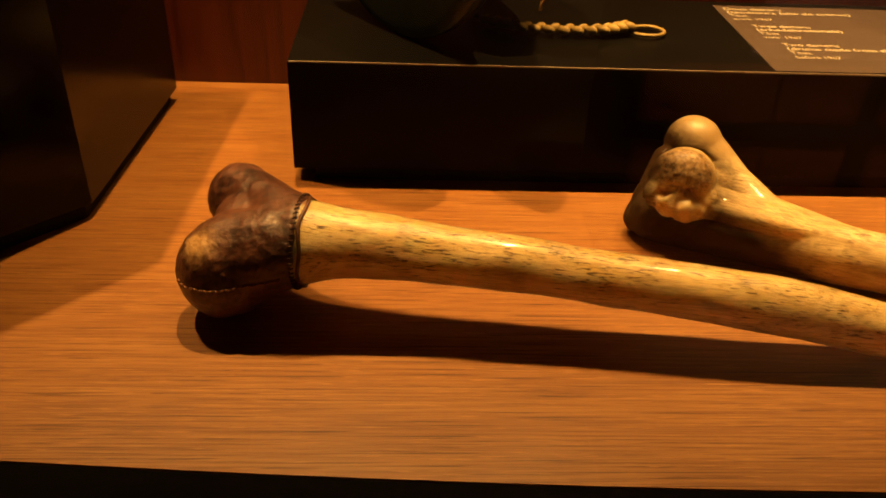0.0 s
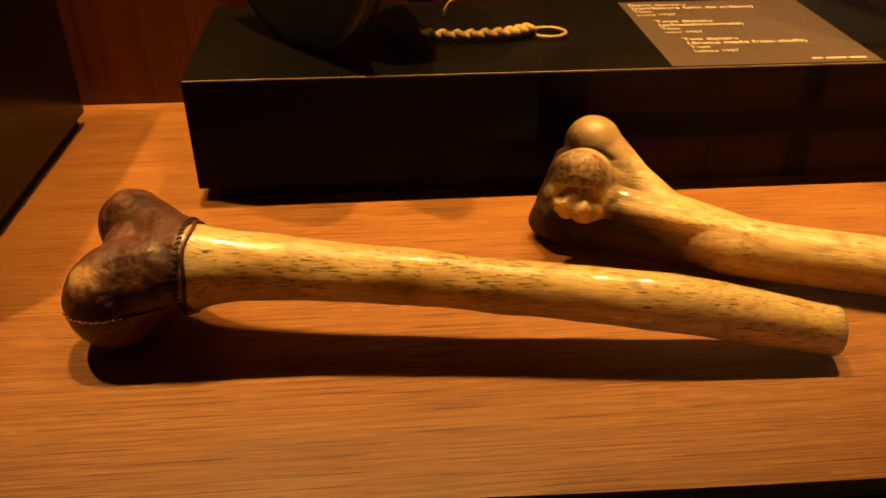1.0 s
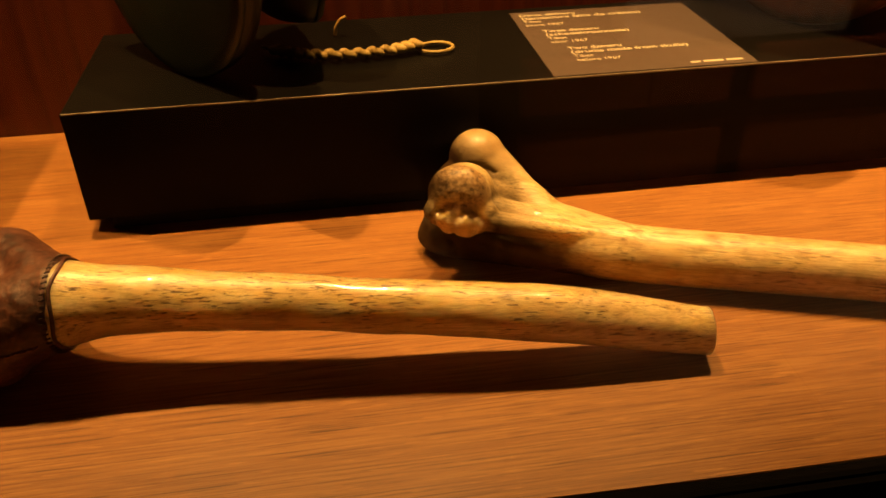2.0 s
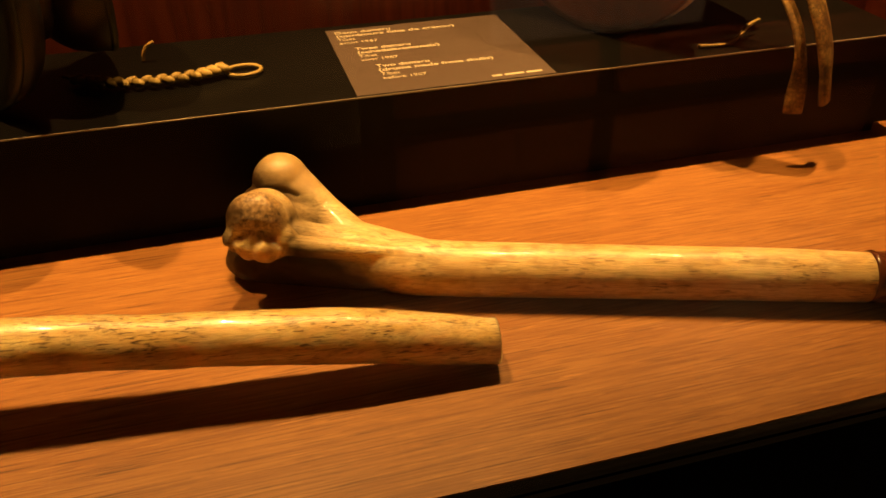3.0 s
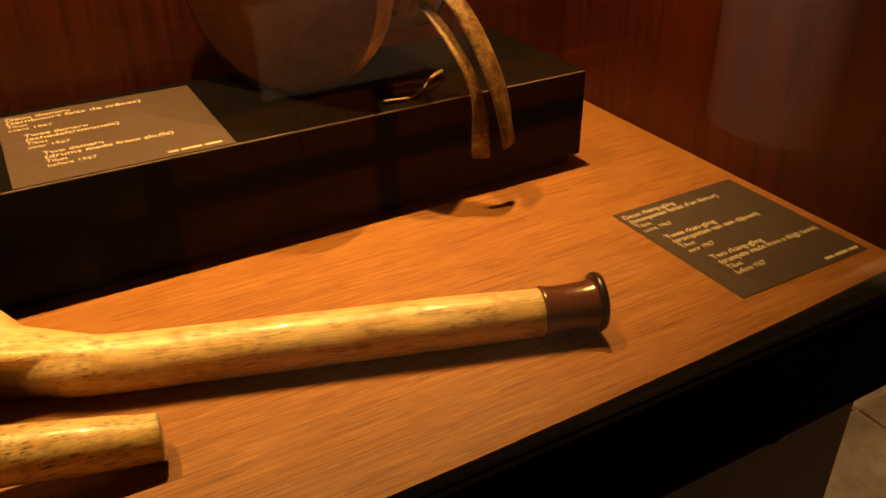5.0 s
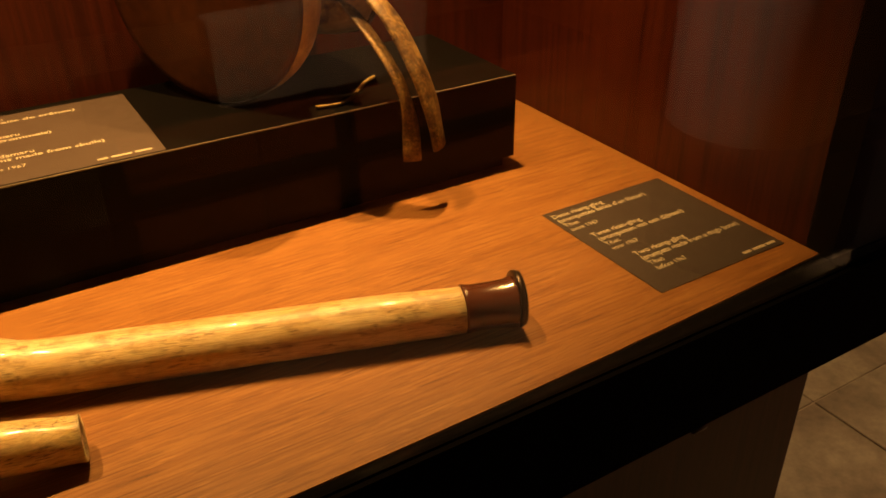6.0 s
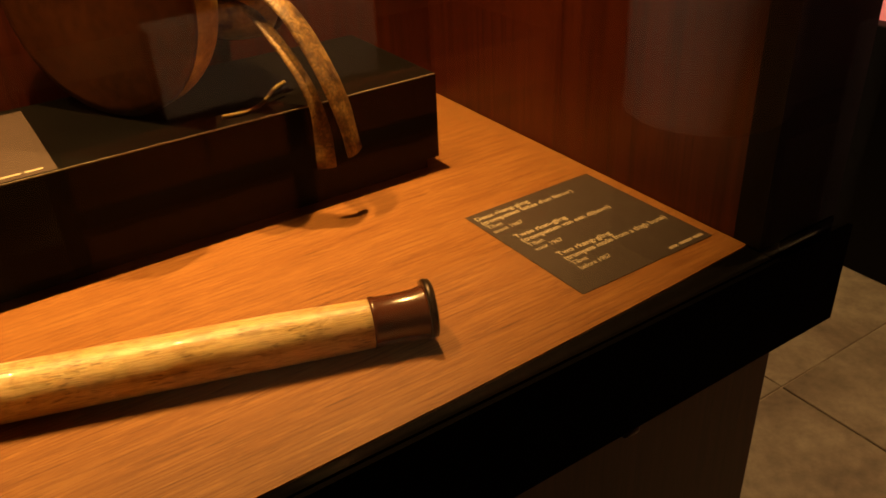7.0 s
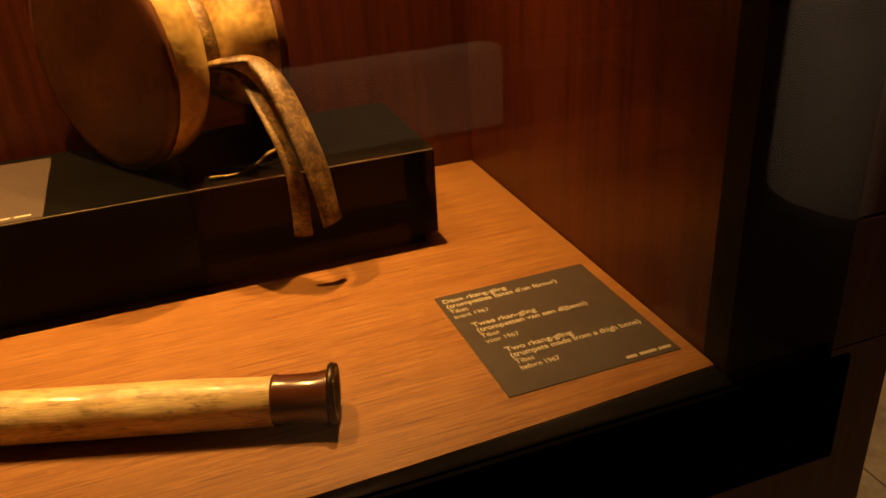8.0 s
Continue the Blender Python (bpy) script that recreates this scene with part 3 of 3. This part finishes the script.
balls += chain_of(in_b(0.149, 0.333, 0.8815, 0.0122), in_b(0.185, 0.3075, 0.8752, 0.0142), 20)
balls += chain_of(in_b(0.1035, 0.364, 0.898, 0.0075), in_b(0.0905, 0.350, 0.870, 0.0085), 14)
# the ridge from the knob along the shaft, filled in behind
balls += chain_of(in_b(0.118, 0.334, 0.8910, 0.0085), in_b(0.170, 0.314, 0.8790, 0.0115), 24)
balls += chain_of(in_b(0.1130, 0.3230, 0.8930, 0.0056), in_b(0.126, 0.3190, 0.8915, 0.0056), 10)
balls += chain_of(in_b(0.126, 0.3190, 0.8915, 0.0056), in_b(0.155, 0.3125, 0.8875, 0.0050), 20)
balls += chain_of(in_b(0.155, 0.3125, 0.8875, 0.0050), in_b(0.200, 0.2995, 0.8835, 0.0036), 26)
bone_bm = blend_blob(balls, 0.0010, 5, 0.0, 75, loft(rows_b, 90, 40))
lobe, head = (Vector(in_b(*p, 1)[:3]) for p in ((0.1020, 0.3315, 0.9035), (0.1185, 0.3695, 0.9035)))
bone_bm.normal_update()
for v in bone_bm.verts:
    d = v.co - lobe
    push = 0.00018 * noise.fractal(Vector((v.co.x * 0.4, v.co.y, v.co.z)) * 70, 1.0, 2.0, 3)
    near = max(0.0, 1 - (d.x / 0.020) ** 2) * max(0.0, 1 - (d.z / 0.024) ** 2) * min(1.0, max(0.0, (0.004 - d.y) / 0.004))
    # porous crown, the dark hollow under it and the crumbled lower lip
    if near:
        arc = d.z + 0.7 * d.x * d.x / 0.016
        push -= near * 0.0034 * math.exp(-((arc - 0.0000) / 0.0022) ** 2) * (0.7 + noise.noise(v.co * 120))
        up = 1 / (1 + math.exp(-arc / 0.0012))
        push += near * (up * 0.0006 * noise.fractal(Vector((v.co.x * 0.5, v.co.y, v.co.z)) * 420, 1.0, 2.0, 4) + (1 - up) * 0.0017 * noise.fractal(Vector((v.co.x, v.co.y, v.co.z * 0.5)) * 200, 1.0, 2.0, 3))
    # the crease round the front of the head
    h = v.co - head
    if h.y < 0 and h.length < 0.0195 and not near:
        push -= 0.0017 * math.exp(-((h.z - 0.0035 + 28 * h.x * h.x) / 0.0013) ** 2) * min(1.0, -h.y / 0.006)
    # the worn underside below the knob
    low = max(0.0, 1 - ((v.co.x + 0.03) / 0.035) ** 2) * max(0.0, 1 - ((v.co.z - 0.016) / 0.016) ** 2)
    push += low * 0.0013 * noise.fractal(v.co * 110, 1.0, 2.0, 4)
    v.co += v.normal * push
for v in bone_bm.verts:
    v.co.z = max(v.co.z, 0.0002)
part("shaft", bone_bm, M_BONE_B, trumpet_b, "weathered bone with porous knob")
cap_bm = turned([(0.282, 0.0130), (0.2825, 0.0137), (0.284, 0.0138), (0.286, 0.0132), (0.297, 0.0132), (0.306, 0.0137), (0.310, 0.0146), (0.3115, 0.0148)], 48)
part("horn_cap", cap_bm, M_HORN, trumpet_b, "glossy brown horn mouthpiece").location = (0, 0, 0.0140)
cap_rim = part("rim", turned([(0.3115, 0.0135), (0.3116, 0.0156), (0.3123, 0.0161), (0.3140, 0.0161), (0.3152, 0.0154), (0.3152, 0.0110), (0.308, 0.007)], 48), M_RIM, trumpet_b, "blackened beaded rim")
cap_rim.location = (0, 0, 0.0161)
bead = bmesh.new()
bmesh.ops.create_icosphere(bead, subdivisions=1, radius=0.0009)
bead_mesh = finish("bead", bead, M_RIM)
for k in range(44):
    a = 2 * math.pi * k / 44
    ob = new("bead", bead_mesh)
    ob.parent = cap_rim
    ob.location = (0.3150, 0.0149 * math.cos(a), 0.0149 * math.sin(a))

# ---------------------------------------------------------------- cards


def info_card(m, w, d, material, label, blocks, bars):
    card = thing("label_card", m, label, "label", "printed labels")
    part("sheet", box(0, w, -d, 0, 0, 0.0005, 0.0001), material, card, smooth=False)
    for x, y, size, text, bold, width in blocks:
        lettering("lettering", text, size, x, y, 0.0006, M_PRINT, card, bold, width)
    for x, y, length, height in bars:
        part("bar", box(x, x + length, y, y + height, 0.0005, 0.00065), M_PRINT, card, smooth=False)
    return card


W, D = 0.109, 0.116
S, L = 0.0066, 0.0067


def text_rows(blocks):
    out = []
    for indent, down, lines in blocks:
        for i, (line, width) in enumerate(lines):
            out.append((indent, -down - i * L, S if i < 2 else S * 0.92, line, 0.00010 if i < 2 else 0.0, width))
    return out


TEXT = [
    (0.003, 0.0095, [("Deux rkang-gling", 0.045), ("(trompettes faites d'un f\u00e9mur)", 0.079), ("Tibet", 0.012), ("avant 1967", 0.024)]),
    (0.010, 0.043, [("Twee rkan-gling", 0.043), ("(trompetten van een dijbeen)", 0.076), ("Tibet", 0.012), ("voor 1967", 0.022)]),
    (0.017, 0.076, [("Two rkang-gling", 0.044), ("(trumpets made from a thigh bone)", 0.087), ("Tibet", 0.012), ("before 1967", 0.025)]),
]
info_card(pose(0.516, 0.318, TABLE_Z, 0, 0, 0.5), W, D, M_CARD, "dark grey printed label card lying flat on the wooden shelf", text_rows(TEXT), [(0.076, -0.112, 0.007, 0.0024), (0.085, -0.112, 0.011, 0.0024), (0.0975, -0.112, 0.008, 0.0024)])
TEXT2 = [
    (0.005, 0.0095, [("Deux damaru", 0.039), ("(tambours faits de cr\u00e2nes)", 0.083), ("Tibet", 0.012), ("avant 1967", 0.026)]),
    (0.013, 0.043, [("Twee damaru", 0.037), ("(schedeltrommels)", 0.055), ("Tibet", 0.012), ("voor 1967", 0.024)]),
    (0.020, 0.076, [("Two damaru", 0.034), ("(drums made from skulls)", 0.074), ("Tibet", 0.012), ("before 1967", 0.027)]),
]
info_card(pose(0.168, 0.518, TABLE_Z + 0.072), 0.123, 0.116, M_CARD_PALE, "brown-grey printed label card lying flat on the black plinth", text_rows(TEXT2), [(0.084, -0.111, 0.006, 0.0024), (0.092, -0.111, 0.012, 0.0024), (0.106, -0.111, 0.010, 0.0024)])

# ---------------------------------------------------------------- skull drums


def ring_body(rings, around=56, bulge=0.0):
    """A body through upright rings (x, y, r, yaw); the ring's axis is turned by yaw about z."""
    bm = bmesh.new()
    loops = []
    for x, y, r, yaw in rings:
        c, sn = math.cos(radians(yaw)), math.sin(radians(yaw))
        loop = []
        for k in range(around):
            a = 2 * math.pi * k / around
            u, w = r * math.cos(a), r * math.sin(a)
            loop.append(bm.verts.new((x - sn * u, y + c * u, w)))
        loops.append(loop)
    for r0, r1 in zip(loops, loops[1:]):
        for k in range(around):
            bm.faces.new((r0[k], r0[(k + 1) % around], r1[(k + 1) % around], r1[k]))
    bm.faces.new(loops[0])
    bm.faces.new(loops[-1])
    return bm


def drum(m, r1, r2, length, heading, yaw0, yaw1, label, skin, bowl, band):
    """Two bowls joined at the waist; the near skin stands at the origin and the bowls run back along heading."""
    d = thing("hand_drum", m, label, "drum", "hand drums")
    hx, hy = math.cos(radians(heading)), math.sin(radians(heading))

    def at(u, r):
        return (hx * length * u, hy * length * u, r, yaw0 + (yaw1 - yaw0) * u)

    part("skin", ring_body([at(-0.012, r1 * 0.4), at(-0.012, r1 * 0.9), at(-0.004, r1 * 0.98), at(0.02, r1), at(0.06, r1 * 0.995)]), skin, d)
    part("bowl", ring_body([at(0.05, r1 * 0.99)] + [at(0.05 + 0.41 * math.sin(t), 0.024 + (r1 * 0.985 - 0.024) * math.cos(t) ** 0.8) for t in np.linspace(0.08, 1.5, 14)]), bowl, d)
    part("bowl", ring_body([at(0.95 - 0.41 * math.sin(t), 0.024 + (r2 * 0.985 - 0.024) * math.cos(t) ** 0.8) for t in np.linspace(1.5, 0.08, 14)] + [at(0.95, r2 * 0.99)]), bowl, d)
    part("skin", ring_body([at(0.94, r2 * 0.995), at(0.98, r2), at(1.004, r2 * 0.98), at(1.012, r2 * 0.9), at(1.012, r2 * 0.4)]), skin, d)
    part("waist_band", ring_body([at(0.38, 0.026), at(0.40, 0.034), at(0.44, 0.038), at(0.54, 0.038), at(0.58, 0.034), at(0.60, 0.026)]), band, d)
    return d


PLINTH_TOP = TABLE_Z + 0.072
drum(pose(0.3405, 0.464, PLINTH_TOP + 0.0785), 0.078, 0.052, 0.122, 13, 32, 4, "gilded hand drum with tan skin standing on black plinth", M_SKIN, M_SKULL, M_BROCADE)
drum(pose(-0.042, 0.445, PLINTH_TOP + 0.0705), 0.070, 0.052, 0.085, 22, 40, 10, "dark green and black hand drum standing on the black plinth", M_DARK_GREEN, M_DARK_BODY, M_DARK_BODY)


def strap(points, width, label):
    ob = part("tail", tube(points, lambda t: width * (0.75 + 0.35 * t), 10, False, 0.32), M_BROCADE, sash, label)
    return ob


def curve_through(points, count=28):
    rows = [(i, *p) for i, p in enumerate(points)]
    return [tuple(r[1:]) for r in smoothstep_rows(rows, count)]


sash = thing("brocade_sash", pose(0, 0, 0), "gold brocade sash hanging from the drum over plinth edge", "sash")
strap(curve_through([(0.395, 0.452, 0.998), (0.423, 0.430, 1.006), (0.438, 0.425, 1.004), (0.448, 0.406, 0.990), (0.456, 0.388, 0.963), (0.462, 0.377, 0.935), (0.466, 0.372, 0.904)]), 0.0095, "gold brocade")
strap(curve_through([(0.395, 0.450, 0.994), (0.414, 0.435, 1.000), (0.429, 0.428, 0.993), (0.438, 0.403, 0.972), (0.4445, 0.386, 0.949), (0.447, 0.379, 0.926), (0.446, 0.375, 0.897)]), 0.0058, "gold brocade")

cord = thing("cord", pose(0, 0, TABLE_Z + 0.072), "thin pale cord lying on the black plinth", "cord")
part("strand", tube(curve_through([(0.395, 0.415, 0.0015), (0.412, 0.413, 0.0015), (0.425, 0.418, 0.003), (0.436, 0.424, 0.008), (0.446, 0.428, 0.010)]), 0.0014, 8), M_CORD, cord)

chain = thing("beaded_cord", pose(-0.004, -0.006, TABLE_Z + 0.072), "yellow plaited cord with end ring lying on black plinth", "cord")
path = curve_through([(0.008, 0.480, 0.004), (0.022, 0.468, 0.004), (0.038, 0.459, 0.0045), (0.062, 0.456, 0.0045), (0.085, 0.457, 0.005), (0.101, 0.462, 0.006)], 30)
for i, p in enumerate(path[3:]):
    side = 0.0022 * (1 if i % 2 else -1)
    bm = bmesh.new()
    bmesh.ops.create_icosphere(bm, subdivisions=2, radius=1, matrix=Matrix.Translation((p[0], p[1] + side, p[2])) @ Euler((0, 0, 0.7 if i % 2 else -0.7)).to_matrix().to_4x4() @ Matrix.Diagonal((0.0045, 0.0023, 0.0028, 1)))
    part("knot", bm, M_CORD, chain)
part("tail", tube(path[:5], 0.0013, 8), M_DARK_BODY, chain)
ring = [(0.1125 + 0.0105 * math.cos(a), 0.4625 + 0.0085 * math.sin(a), 0.0025) for a in np.linspace(0, 2 * math.pi, 32, endpoint=False)]
part("end_ring", tube(ring, 0.0012, 8, True), M_CORD, chain)

cord_end = thing("cord_end", pose(0.052, 0.495, TABLE_Z + 0.072), "short curled orange cord end standing on the black plinth", "cord")
part("strand", tube(curve_through([(-0.003, 0.0, 0.001), (-0.002, 0.0, 0.006), (0.001, 0.0, 0.0105), (0.005, 0.0, 0.0125)]), 0.0012, 8), M_SKULL, cord_end)

# ---------------------------------------------------------------- gallery round the case
structure("floor", box(-4, 6, -4, 5, -0.03, -0.004), M_JOINT, "stone floor with pale joints", "floor")
structure("gallery_wall_north", box(-4, 6, 4.9, 5.0, 0, 3.2), M_WALL, "dark gallery wall", "wall")
structure("gallery_wall_south", box(-4, 6, -4.0, -3.9, 0, 3.2), M_WALL, "dark gallery wall", "wall")
structure("gallery_wall_west", box(-4.1, -4.0, -4, 5, 0, 3.2), M_WALL, "dark gallery wall", "wall")
structure("gallery_wall_east", box(6.0, 6.1, -4, 5, 0, 3.2), M_WALL, "dark gallery wall", "wall")
structure("gallery_ceiling", box(-4, 6, -4, 5, 3.2, 3.3), M_BLACK_MATT, "black gallery ceiling", "ceiling")
far_case = thing("gallery_case", pose(2.0, 0.0, 0), "black gallery case with a glowing pink panel", "case")
part("base", box(0.0, 0.9, -0.6, 2.4, 0.0, 0.59, 0.004), M_BLACK_MATT, far_case, smooth=False)
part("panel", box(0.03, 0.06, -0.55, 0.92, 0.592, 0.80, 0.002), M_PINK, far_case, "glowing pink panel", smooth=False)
part("upper", box(0.0, 0.9, -0.6, 2.4, 0.802, 2.2, 0.004), M_WALL, far_case, smooth=False)

# the furniture across the aisle, which shows only in the glass
bench = thing("wall_cabinet", pose(0.0, -1.06, 0.0), "low red-brown wooden cabinet with black rail across the aisle", "cabinet")
part("carcass", box(0.40, 1.52, -0.40, -0.022, 0.05, 0.56, 0.003), M_BLACK_MATT, bench, smooth=False)
for x0, x1 in ((0.402, 0.655), (0.660, 0.822), (0.868, 1.120), (1.125, 1.515)):
    part("panel", box(x0, x1, -0.021, 0.0, 0.06, 0.408, 0.003), M_BENCH, bench, smooth=False)
    part("panel", box(x0, x1, -0.021, 0.0, 0.445, 0.555, 0.003), M_BENCH, bench, smooth=False)
part("rail", box(0.402, 1.515, -0.021, 0.012, 0.411, 0.442, 0.004), M_BLACK_MATT, bench, "black rail")
part("post", box(0.826, 0.864, -0.021, 0.014, 0.0, 0.409, 0.004), M_BLACK_MATT, bench)
part("back_panel", box(0.60, 1.06, -0.10, -0.03, 0.562, 0.73, 0.004), M_GREY, bench, "grey painted upper panel", smooth=False)

pillar = thing("pillar", pose(1.85, -0.87, 0.0), "round grey painted pillar on a black base", "pillar")
bm = turned([(0.35, 0.196), (0.354, 0.2), (3.19, 0.2), (3.194, 0.19)], 64)
bmesh.ops.rotate(bm, cent=(0, 0, 0), matrix=Matrix.Rotation(-math.pi / 2, 3, "Y"), verts=bm.verts)
part("shaft", bm, M_GREY, pillar)
bm = turned([(0.0, 0.208), (0.34, 0.208), (0.349, 0.202)], 64)
bmesh.ops.rotate(bm, cent=(0, 0, 0), matrix=Matrix.Rotation(-math.pi / 2, 3, "Y"), verts=bm.verts)
part("base", bm, M_BLACK_MATT, pillar, "matt black base")
structure("partition", box(2.16, 3.3, -1.20, -1.08, 0.12, 3.2), M_GREY, "grey painted partition wall of the gallery", "wall")
structure("partition_base", box(2.155, 3.3, -1.21, -1.07, 0.0, 0.118), M_BLACK_MATT, "black skirting of the partition wall", "baseboard")

floor_ob = bpy.data.objects["floor"]
tile_mesh = finish("tile", box(-0.2985, 0.2985, -0.2985, 0.2985, -0.012, 0.0, 0.0015, 1), M_STONE, False)
for i in range(9):
    for j in range(9):
        ob = new("tile", tile_mesh)
        ob.parent = floor_ob
        ob.location = (1.5 + 0.3 + 0.6 * (i - 5), 0.64 + 0.3 + 0.6 * (j - 5), 0.0003 * ((i * 7 + j * 3) % 5))
